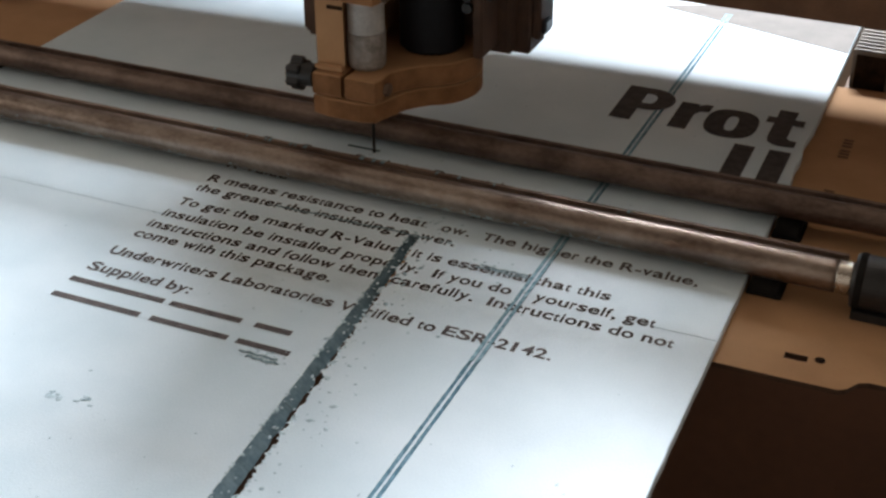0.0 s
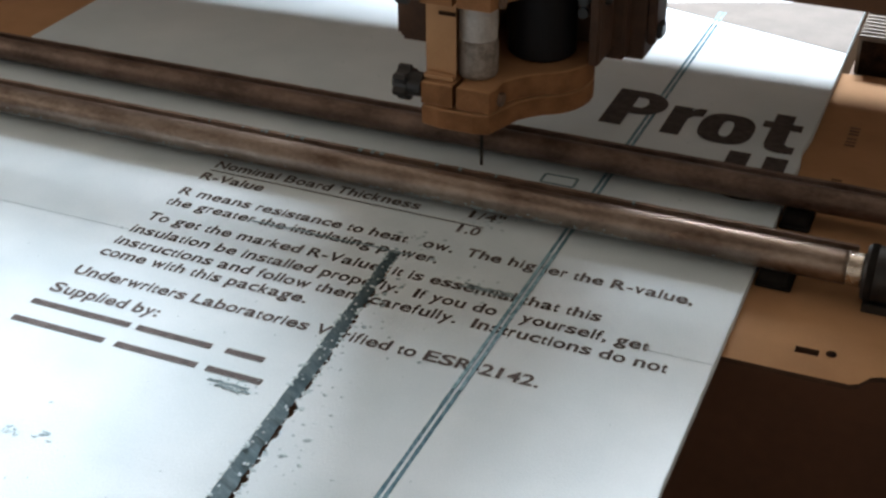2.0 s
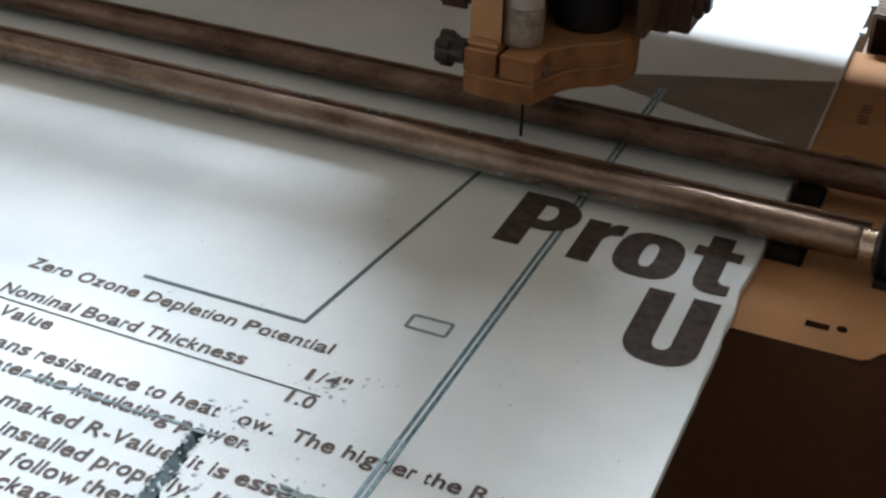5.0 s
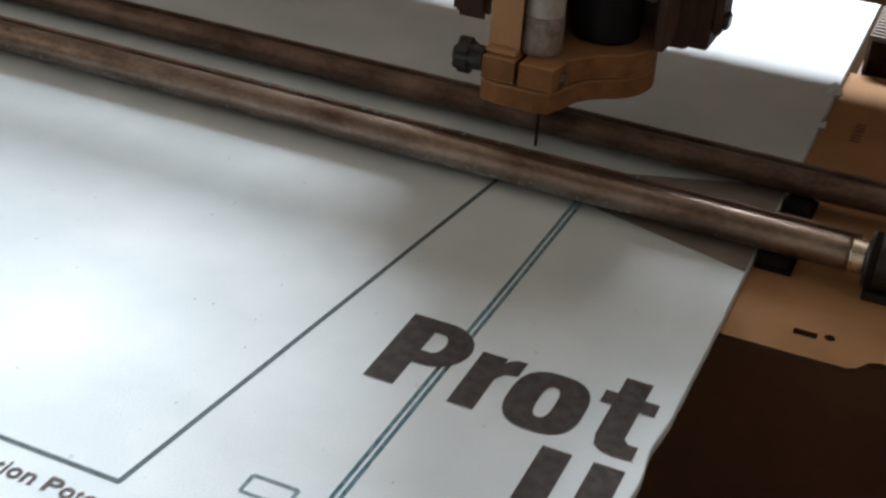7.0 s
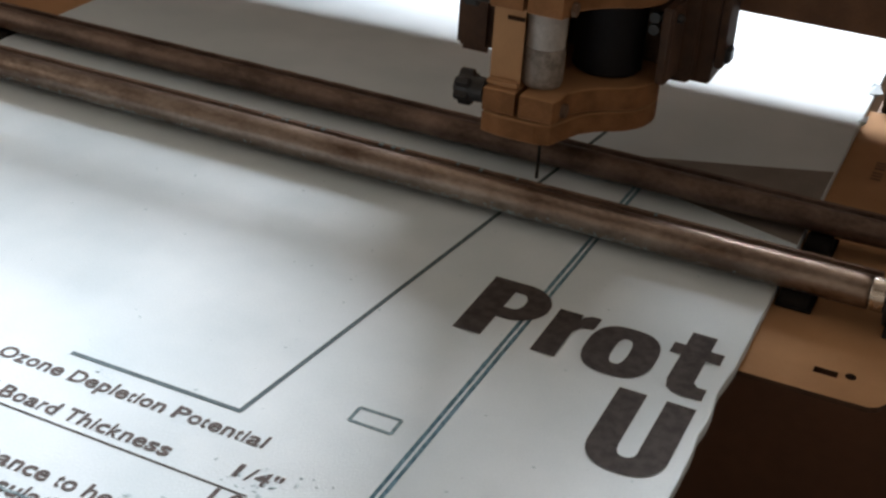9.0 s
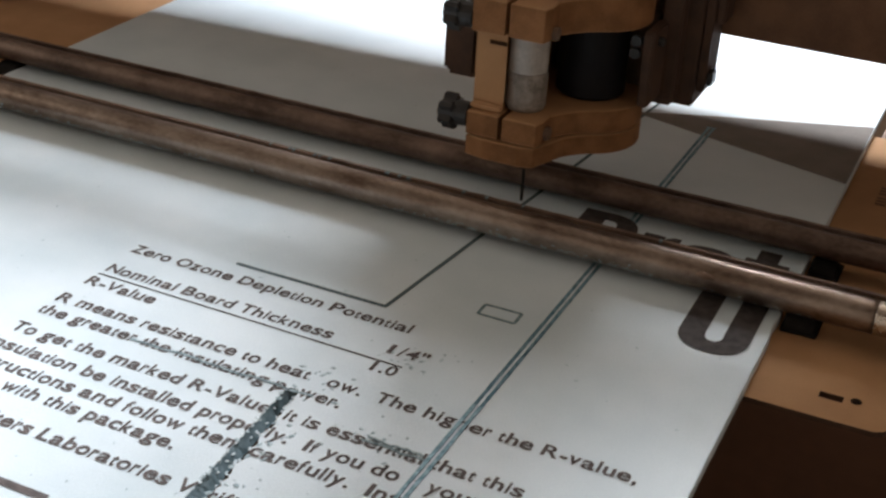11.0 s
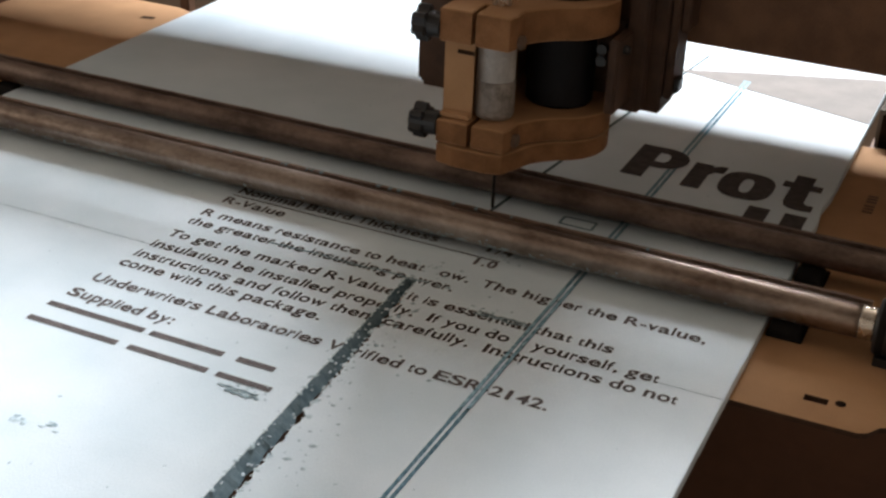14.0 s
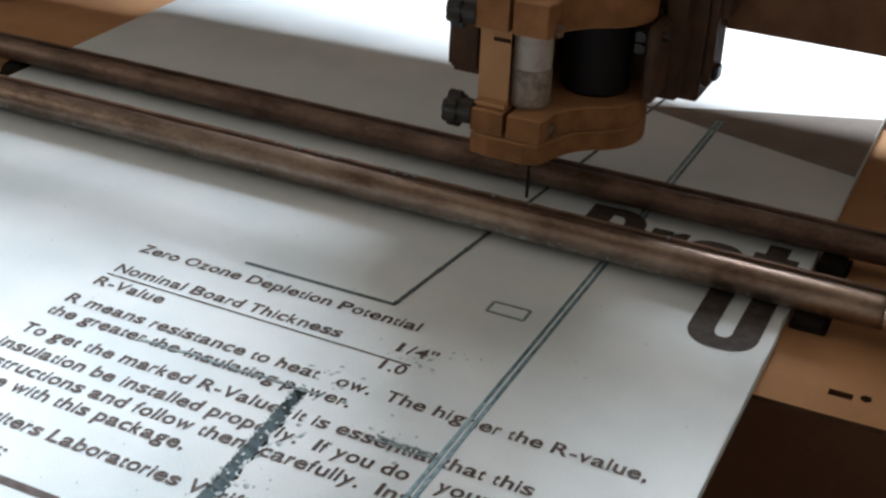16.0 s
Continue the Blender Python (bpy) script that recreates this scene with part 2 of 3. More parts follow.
front_pipe = pipe("front_pipe", PIPE_Y, -0.56, 0.2515, PIPE_Z, "worn brown steel pipe pressed across the foam board", STEEL)
part("collar", lathe([(0.0096, 0.2517), (0.00985, 0.252), (0.00985, 0.2595), (0.0096, 0.26)], "x", (0, PIPE_Y, PIPE_Z), 40), BARE_STEEL, front_pipe, "bright worn steel band", smooth=False)
part("dent", dented_bar(lathe([(0.0004, -0.0062), (0.0020, -0.0038), (0.0028, -0.0010), (0.0024, 0.0016), (0.0016, 0.0044), (0.0004, 0.0075)], "x", (0.1560, PIPE_Y - 0.0080, PIPE_Z + 0.0032), 16), 0.0012), RUST_BAR, front_pipe, "dark burnt dent")


def pipe_dust():
    rng = random.Random(5)
    bm = bmesh.new()
    for _ in range(420):
        x = rng.choice((rng.uniform(-0.40, -0.17), rng.uniform(-0.05, 0.12), rng.uniform(-0.40, 0.22)))
        a = radians(rng.gauss(216, 9))
        c = Vector((x, PIPE_Y + (PIPE_R + 0.0001) * math.cos(a), PIPE_Z + (PIPE_R + 0.0001) * math.sin(a)))
        out = Vector((0, math.cos(a), math.sin(a)))
        side = Vector((0, -math.sin(a), math.cos(a)))
        s = rng.uniform(0.0003, 0.0009)
        ring_v = [bm.verts.new(c + Vector((1, 0, 0)) * s * rng.uniform(1, 3) * math.cos(k * 1.5708 + 0.6) + side * s * math.sin(k * 1.5708 + 0.6) - out * 0.0003) for k in range(4)]
        tip = bm.verts.new(c + out * s * 0.35)
        for k in range(4):
            bm.faces.new((ring_v[k], ring_v[(k + 1) % 4], tip))
    return tagged(part("dust", bm, CRUMB, front_pipe, "blue-grey foam dust"), kind="stuff")


pipe_dust()
rear_pipe = pipe("rear_pipe", 0.1075, -0.56, 0.40, 0.0122, "dark rusty steel pipe pressed across the foam board", DARK_STEEL, 0.0082)


def strip(name, y, z0, z1, label, steel, flakes=14, x1=0.255):
    bm = bmesh.new()
    rows = []
    for i in range(161):
        x = -0.56 + (x1 + 0.56) * i / 160
        w = 0.0004 * noise.noise(Vector((x * 90, y, 0)))
        rows.append([bm.verts.new((x, y + a, z)) for a, z in ((0, z0), (0.003, z0), (0.003, z1 + w), (0, z1 + w))])
    for a, b in zip(rows, rows[1:]):
        for k in range(4):
            bm.faces.new((a[k], a[(k + 1) % 4], b[(k + 1) % 4], b[k]))
    bm.faces.new(rows[0]), bm.faces.new(rows[-1][::-1])
    g = thing(name, label, "guide strip")
    part("blade", bm, steel, g)
    rng = random.Random(31)
    for k in range(flakes):
        x = rng.uniform(-0.18, 0.14)
        s = rng.uniform(0.0005, 0.0013)
        part("foam_flake", box(x, x + s * 2.2, y - s * 0.5, y + 0.0028, z1 - 0.0006, z1 + s * 0.4), FOAM_CUT, g)


strip("guide_strip", 0.0500, 0.0006, 0.0172, "thin brown steel strip standing behind the front pipe", RUST_BAR)
strip("guide_strip", 0.1165, 0.0005, 0.0196, "thin dark steel strip standing behind the rear pipe", DARK_STEEL, 0, 0.40)


def pipe_end_cap(x, y, z, label):
    m = thing("pipe_end_cap", label, "end cap", group="pipe end caps")
    part("body", lathe([(0.0125, x), (0.0150, x + 0.0004), (0.0160, x + 0.0016), (0.0160, x + 0.0270), (0.0150, x + 0.0285)], "x", (0, y, z), 40), BLACK, m)
    part("rim", lathe([(0.0162, x + 0.0022), (0.0166, x + 0.0030), (0.0166, x + 0.0055), (0.0162, x + 0.0064)], "x", (0, y, z), 40), RUBBER, m)
    part("foot", box(x + 0.0025, x + 0.0260, y - 0.013, y + 0.013, BED_Z, z - 0.0135, 0.0004), BLACK, m)


pipe_end_cap(0.2605, PIPE_Y, PIPE_Z, "round black plastic cap on the end of a steel pipe")
pipe_end_cap(0.402, 0.1075, 0.0122, "round black plastic cap on the end of a steel pipe")


def gantry():
    g = thing("gantry_beam", "dark brown MDF gantry beam with steel rods across the machine", "gantry beam")
    part("front_board", box(-0.60, 0.50, 0.205, 0.217, 0.098, 0.150, 0.001), DARK_MDF, g)
    # unseen board, set far back and high to cast a softer shade edge
    part("shade_board", box(-0.60, 0.50, 0.600, 0.612, 0.276, 0.345, 0.001), SHADE_AND_EDGE_MDF, g)
    part("top_board", prism([(-0.60, 0.217), (0.50, 0.217), (0.50, 0.452), (0.05, 0.442), (-0.60, 0.408)], 0.116, 0.128, 0.001), DARK_MDF, g)
    for z, r in ((0.2535, 0.0028), (0.2715, 0.0130)):
        part("rod", lathe([(r, -0.60), (r, 0.50)], "x", (0, 0.25, z), 24), STEEL, g, "round steel guide rod")
    # unseen slats, added to grade the shade in front of the front pipe
    for z, h in ((0.1680, 0.0045), (0.1810, 0.0055), (0.1945, 0.0062), (0.2065, 0.0056), (0.2175, 0.0050), (0.2285, 0.0042), (0.2395, 0.0034)):
        part("shade_slat", box(-0.5875, 0.4875, 0.248, 0.252, z - h / 2, z + h / 2), DARK_MDF, g)
    # unseen tray with posts, added to thin the window light on the right
    part("shade_tray", box(0.0, 0.487, 0.278, 0.300, 0.1405, 0.1455, 0.0008), DARK_MDF, g)
    for k in range(24):
        x = 0.002 + 0.0198 * k
        part("shade_post", box(x, x + (0.0055 if x < 0.16 else 0.0160), 0.279, 0.299, 0.146, 0.345, 0.001), BLACK, g)
    for x in (-0.60, 0.488):
        part("upright", box(x, x + 0.012, 0.2175, 0.3480, BED_Z, 0.1275, 0.001), DARK_MDF, g)
        part("upright", box(x, x + 0.012, 0.23, 0.27, 0.1405, 0.33, 0.001), DARK_MDF, g)
        part("upright", box(x, x + 0.012, 0.585, 0.5995, -0.2005, 0.335, 0.001), DARK_MDF, g)


gantry()


def cable_chain():
    c = thing("cable_chain", "beige ribbed plastic cable chain beside the bed", "cable chain")
    for k in range(44):
        y = 0.364 + 0.0072 * k
        part("link", box(0.2085, 0.2385, y, y + 0.0040, -0.012, 0.020, 0.0008), CHAIN, c)
    part("liner", box(0.2115, 0.2355, 0.363, 0.684, -0.011, 0.016), BURNT, c)
    part("tray", box(0.2060, 0.2450, 0.362, 0.69, -0.020, -0.0125), DARK_MDF, c)
    for y in (0.40, 0.60):
        part("bracket", box(0.215, 0.232, y, y + 0.02, -0.2005, -0.0202), DARK_MDF, c)


cable_chain()

# ---- foam board ----
XL, XR = -0.4110, 0.2012
GROOVES = (-0.0018, 0.0018)


def groove_x(y):
    return 0.0868 + 0.012 * min(y, 0.45)


def slot_edges(y):
    """The ragged cut: its two sides at a place along the board."""
    d = -y
    left = -0.0036 + 0.062 * d + 0.0004 * noise.noise(Vector((y * 60, 1, 0)))
    right = 0.0054 + 0.082 * d + 0.0024 * noise.noise(Vector((y * 110, 7, 0))) + 0.0016 * noise.noise(Vector((y * 260, 9, 0))) - 0.0012
    return left, right


def foam_board():
    board = thing("foam_board", "pale blue printed foam insulation board with scored lines", "foam board")
    bm = bmesh.new()
    ys = [-0.36 + 0.0022 * i for i in range(163)] + [-0.0014, 0.0] + [0.006 + 0.0052 * i for i in range(85)] + [0.448, 0.4484, 0.6, 0.8, 1.0, 1.25]
    depth = 0.0062
    rows = []
    for y in ys:
        l, r = slot_edges(min(y, 0))
        if y >= -0.0004:
            l, r = -0.0015, 0.0030
        g = 0.0017 if y < 0.4482 else 0.0
        top = [(XL, -0.0006), (XL + 0.0006, 0), (l, 0), (r, 0)]
        for gx in [groove_x(y) + g0 for g0 in GROOVES]:
            w = 0.00115 + 0.0003 * noise.noise(Vector((gx * 90, y * 150, 2)))
            top += [(gx - w, 0), (gx, -g), (gx + w, 0)]
        e = XR + 0.0005 * noise.noise(Vector((y * 70, 4, 4))) - 0.0022 * math.exp(-((y - 0.228) / 0.016) ** 2) - 0.0012 * math.exp(-((y - 0.185) / 0.007) ** 2)
        top += [(e - 0.0006, 0), (e, -0.0006)]
        rows.append(([bm.verts.new((x, y, z)) for x, z in top], [bm.verts.new((x, y, -depth)) for x, z in top]))
    n = len(rows[0][0])
    mids = {}
    for (a, al), y in zip(rows, ys):
        if y <= 1e-6:
            l, r = a[2].co.x, a[3].co.x
            rough = 0.0003 * noise.noise(Vector((y * 90, 5, 1)))
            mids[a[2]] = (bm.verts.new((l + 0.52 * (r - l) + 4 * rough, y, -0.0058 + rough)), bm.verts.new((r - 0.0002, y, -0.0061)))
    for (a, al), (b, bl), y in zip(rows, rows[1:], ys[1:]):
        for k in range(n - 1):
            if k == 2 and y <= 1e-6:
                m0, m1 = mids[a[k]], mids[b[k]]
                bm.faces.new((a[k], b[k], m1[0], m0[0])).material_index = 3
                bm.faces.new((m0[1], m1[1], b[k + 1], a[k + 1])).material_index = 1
                continue
            f = bm.faces.new((a[k], a[k + 1], b[k + 1], b[k]))
            if k in (4, 5, 7, 8) and y < 0.4486:
                f.material_index = 2
            bm.faces.new((al[k], bl[k], bl[k + 1], al[k + 1]))
        bm.faces.new((a[0], b[0], bl[0], al[0]))
        bm.faces.new((a[-1], al[-1], bl[-1], b[-1]))
    i0 = ys.index(0.0)
    a, al = rows[i0]
    m = mids[a[2]]
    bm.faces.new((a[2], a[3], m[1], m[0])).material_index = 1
    for row in (rows[0], rows[-1]):
        for k in range(n - 1):
            if row is rows[0] and k == 2:
                continue
            bm.faces.new((row[0][k], row[1][k], row[1][k + 1], row[0][k + 1]))
    part("panel", bm, [FOAM, FOAM_CUT, GROOVE, SHADED_SLOT_WALL], board)
    return board


board = foam_board()


def flat(name, outline, z, mat, label="", thick=0.00012):
    return part(name, prism(outline, z - thick, z), mat, board, label)


def ribbon(points, w, closed=False):
    """A narrow mitred band along a broken line, as one outline."""
    left, right = [], []
    n = len(points)
    for i, p in enumerate(points):
        a, b = Vector(points[max(i - 1, 0)]), Vector(points[min(i + 1, n - 1)])
        p = Vector(p)
        d0 = (p - a).normalized() if i else (b - p).normalized()
        d1 = (b - p).normalized() if i < n - 1 else d0
        t = (d0 + d1).normalized()
        m = Vector((-t.y, t.x)) * (w / 2 / max(t.dot(d1), 0.4))
        left.append(tuple(p + m)), right.append(tuple(p - m))
    return left + right[::-1]


# bare grey wedge at the far end of the print, and the crease
flat("bare_wedge", [(0.030, 0.4490), (0.2005, 0.4020), (0.2005, 0.5190), (0.150, 0.4985), (0.0894, 0.4750)], 0.00035, BARE, "grey bare wedge without its film")
for g0 in GROOVES:
    flat("scored_line", ribbon([(groove_x(0.42) + g0, 0.420), (groove_x(0.449) + g0, 0.449)], 0.0021), 0.0006, GROOVE)
flat("scored_line", ribbon([(groove_x(0.449) - 0.0034, 0.4492), (groove_x(0.449) + 0.0034, 0.4492)], 0.0018), 0.00063, GROOVE)


def torn_flake(x, y, s, turn):
    bm = bmesh.new()
    a, b, c, d = (bm.verts.new(v) for v in ((0, 0, 0.0002), (s, -0.3 * s, 0.25 * s), (0.8 * s, 0.7 * s, 0.6 * s), (0.1 * s, 0.9 * s, 0.0002)))
    e = bm.verts.new((0.45 * s, 0.35 * s, -0.004))
    for f in ((a, b, c), (a, c, d), (a, e, b), (b, e, c), (c, e, d), (d, e, a)):
        bm.faces.new(f)
    part("torn_flake", bm, FOAM, board, "torn white flake").matrix_basis = pose(x, y, 0, 0, 0, turn)


torn_flake(0.1985, 0.618, 0.0075, -10)
torn_flake(0.1965, 0.676, 0.0105, 20)
torn_flake(0.1990, 0.690, 0.0060, 60)
flat("crease", [(XL + 0.002, -0.0402), (-0.150, -0.0404), (-0.150, -0.0401), (XL + 0.002, -0.0399)], 0.00016, CRUMB)
flat("crease", [(0.164, -0.0409), (0.2005, -0.0407), (0.2005, -0.0404), (0.164, -0.0406)], 0.00016, CRUMB)


def small_rectangle():
    c = [(0.0503, 0.1143), (0.0725, 0.1141), (0.0723, 0.1260), (0.0503, 0.1256)]
    for i in range(4):
        flat("scored_line", ribbon([c[i], c[(i + 1) % 4]], 0.0019), 0.00022 + 0.00001 * i, SCORED)


small_rectangle()


def text_mesh(body, bold):
    cu = bpy.data.curves.new("print", "FONT")
    cu.body, cu.size, cu.offset, cu.resolution_u = body, 1.0, bold, 3
    tmp = new("print", cu)
    bpy.context.view_layer.update()
    me = bpy.data.meshes.new_from_object(tmp.evaluated_get(bpy.context.evaluated_depsgraph_get()))
    bpy.data.objects.remove(tmp)
    bpy.data.curves.remove(cu)
    return me


# advance widths of a plain grotesque, in thousandths of its size
ADVANCE = {c: w for chars, w in ((" .,:/ft", 278), ("ijl", 222), ("r-", 333), ("cksvxyzJ", 500), ("abdeghnopqu0123456789L", 556), ("TZF", 611), ("ABEKPSVXY", 667), ("CDHNRUw", 722), ("GOQ", 778), ("Mm", 833), ("W", 944), ('"', 355)) for c in chars}
ADVANCE["I"] = 278


def printed(body, x0, x1, y, cap, bold=0.022, name="printed_line", z=0.0003, worn=()):
    """One printed line, set letter by letter; letters whose number is in worn have been scraped off."""
    scale = (x1 - x0) / sum(ADVANCE[c] for c in body)
    line, pen = bmesh.new(), x0
    for k, c in enumerate(body):
        wide = ADVANCE[c] * scale
        if c != " " and k not in worn:
            left = {"1": 160}.get(c, 50 if c in "bhiklmnpruBDEFHIKLMNPRU.,:" else 20) * scale
            right = {"1": 210, "/": 10}.get(c, 50 if c in "dhilmnuqHIMNU.,:" else 22) * scale
            me = text_mesh(c, bold)
            co = np.array([v.co[:] for v in me.vertices])
            lo, hi = co[:, 0].min(), co[:, 0].max()
            sx, sy = (wide - left - right) / (hi - lo), cap / (0.66 if c in "acegmnopqrsuvwxyz" else 0.70)
            for v in me.vertices:
                v.co = (pen + left + (v.co.x - lo) * sx, y + v.co.y * sy, z)
            a, b = slot_edges(min(y + cap / 2, -0.0005))
            if y < 0 and pen < b and pen + wide > a:
                for edge, side in ((a, 1), (b, -1)):
                    half = bmesh.new()
                    half.from_mesh(me)
                    bmesh.ops.bisect_plane(half, geom=half.verts[:] + half.edges[:] + half.faces[:], plane_co=(edge, 0, 0), plane_no=(side, 0, 0), clear_outer=True)
                    cut = bpy.data.meshes.new("cut_letter")
                    half.to_mesh(cut)
                    half.free()
                    line.from_mesh(cut)
                    bpy.data.meshes.remove(cut)
            else:
                line.from_mesh(me)
            bpy.data.meshes.remove(me)
        pen += wide
    me = bpy.data.meshes.new(name)
    line.to_mesh(me)
    line.free()
    me.materials.append(TEXT_INK)
    ob = new(name, me)
    ob.parent = board
    return ob


CAP = 0.0090
printed("Zero Ozone Depletion Potential", -0.1575, 0.0272, 0.0757, CAP)
printed("Nominal Board Thickness", -0.1560, -0.0072, 0.0498, CAP)
printed("1/4\"", 0.0223, 0.0475, 0.0530, CAP)
flat("underline", ribbon([(-0.156, 0.0455), (0.0385, 0.0440)], 0.0010), 0.0003, INK)
printed("R-Value", -0.1575, -0.1100, 0.0325, CAP)
printed("1.0", 0.0223, 0.0389, 0.0340, CAP)
printed("R means resistance to heat flow.  The higher the R-value,", -0.1590, 0.1775, 0.0100, CAP, worn=(27, 28))
printed("the greater the insulating power.", -0.1590, 0.0285, -0.0045, CAP)
printed("To get the marked R-Value, it is essential that this", -0.1595, 0.1344, -0.0252, CAP)
printed("insulation be installed properly.  If you do it yourself, get", -0.1605, 0.1655, -0.0420, CAP)
printed("instructions and follow them carefully.  Instructions do not", -0.1615, 0.1800, -0.0572, CAP)
printed("come with this package.", -0.1620, -0.0227, -0.0712, CAP)
printed("Underwriters Laboratories Verified to ESR-2142.", -0.1640, 0.1235, -0.0945, CAP)
printed("Supplied by:", -0.1650, -0.0920, -0.1148, CAP)


def bars(spans, y):
    for a, b in spans:
        flat("printed_bar", [(a, y + 0.0006), (b, y + 0.0006), (b, y + 0.0052), (a, y + 0.0052)], 0.0003, TEXT_INK)


bars([(-0.1662, -0.1010), (-0.0965, -0.0495), (-0.0405, -0.0175)], -0.1300)
bars([(-0.1660, -0.1060), (-0.0985, -0.0480), (-0.0420, -0.0090)], -0.1475)

# the scored lines run through the print
for g0 in GROOVES:
    for k in range(24):
        ya, yb = -0.112 + 0.006 * k, -0.112 + 0.006 * (k + 1)
        flat("scored_line", ribbon([(groove_x(ya) + g0, ya), (groove_x(yb) + g0, yb)], 0.0020 + 0.0003 * noise.noise(Vector((ya * 300, g0 * 900, 0)))), 0.00052, GROOVE)

# big heading letters, cut from broad strokes
def letter(strokes):
    bm = bmesh.new()
    for k, outline in enumerate(strokes):
        vs = [bm.verts.new((x, y, 0.0003 + 0.00003 * k)) for x, y in outline]
        n = len(vs)
        if n > 30:  # a ring: outer points, then the inner ones backwards
            for i in range(n // 2 - 1):
                bm.faces.new((vs[i], vs[i + 1], vs[n - 2 - i], vs[n - 1 - i]))
        else:
            bm.faces.new(vs)
    for f in bm.faces:
        f.normal_update()
        if f.normal.z < 0:
            f.normal_flip()
    me = bpy.data.meshes.new("heading_letter")
    bm.to_mesh(me)
    bm.free()
    me.materials.append(INK)
    ob = new("heading_letter", me)
    ob.parent = board
    return ob


def ring(cx, cy, rx, ry, ix, iy, a0, a1, n=28, p=1.0):
    """Part of a ring, outer and inner radii given: outer points, then the inner ones backwards."""
    at = [radians(a0 + (a1 - a0) * i / n) for i in range(n + 1)]
    def sq(v):
        return math.copysign(abs(v) ** p, v) if abs(v) > 1e-9 else 0.0
    return [(cx + rx * sq(math.cos(a)), cy + ry * sq(math.sin(a))) for a in at] + [(cx + ix * sq(math.cos(a)), cy + iy * sq(math.sin(a))) for a in at[::-1]]


Y0, XH = 0.2133, 0.0460
letter([[(0.0580, Y0), (0.0740, Y0), (0.0740, Y0 + 0.060), (0.0580, Y0 + 0.060)],
        ring(0.0790, Y0 + 0.0405, 0.0185, 0.0195, 0.0045, 0.0085, -90, 90),
        [(0.0735, Y0 + 0.060), (0.0735, Y0 + 0.049), (0.0792, Y0 + 0.049), (0.0792, Y0 + 0.060)],
        [(0.0735, Y0 + 0.032), (0.0735, Y0 + 0.021), (0.0792, Y0 + 0.021), (0.0792, Y0 + 0.032)]])
letter([[(0.1020, Y0), (0.1155, Y0), (0.1155, Y0 + XH), (0.1020, Y0 + XH)],
        [(0.1150, Y0 + 0.026), (0.1185, Y0 + 0.033), (0.1250, Y0 + 0.0345), (0.1255, Y0 + 0.0470), (0.1205, Y0 + 0.0470), (0.1165, Y0 + 0.044), (0.1150, Y0 + 0.040)]])
letter([ring(0.1443, Y0 + 0.0224, 0.0190, 0.0238, 0.0042, 0.0125, 0, 180, p=0.74), ring(0.1443, Y0 + 0.0224, 0.0190, 0.0238, 0.0042, 0.0125, 180, 360, p=0.74)])
letter([[(0.1725, Y0 + 0.010), (0.1860, Y0 + 0.013), (0.1860, Y0 + 0.060), (0.1725, Y0 + 0.060)],
        [(0.1665, Y0 + 0.0355), (0.1935, Y0 + 0.0355), (0.1935, Y0 + 0.0460), (0.1665, Y0 + 0.0460)],
        [(0.1725, Y0 + 0.012), (0.1740, Y0 + 0.004), (0.1780, Y0 + 0.0005), (0.1840, Y0 - 0.0008), (0.1935, Y0), (0.1935, Y0 + 0.0105), (0.1885, Y0 + 0.0105), (0.1860, Y0 + 0.0135)]])
U0 = 0.1388
letter([[(0.1540, U0 + 0.020), (0.1685, U0 + 0.020), (0.1685, U0 + 0.0660), (0.1540, U0 + 0.0660)],
        [(0.1785, U0 + 0.020), (0.1935, U0 + 0.020), (0.1935, U0 + 0.0660), (0.1785, U0 + 0.0660)],
        ring(0.17375, U0 + 0.0205, 0.01975, 0.0205, 0.0050, 0.0075, 180, 360, p=0.85)])


def strike(x0, x1, y, n, seed):
    """Scuffed, scored strokes over the print."""
    rng = random.Random(seed)
    pts = [(x0 + (x1 - x0) * i / n, y + rng.uniform(-0.0009, 0.0009)) for i in range(n + 1)]
    flat("scuffed_line", ribbon(pts, 0.0016), 0.00042, FOAM_CUT)


strike(-0.098, 0.012, -0.0018, 22, 4)
strike(0.050, 0.086, -0.0215, 10, 5)
strike(0.052, 0.082, -0.0185, 10, 6)
strike(-0.036, -0.012, -0.1520, 7, 7)
strike(-0.030, -0.010, -0.1555, 7, 8)


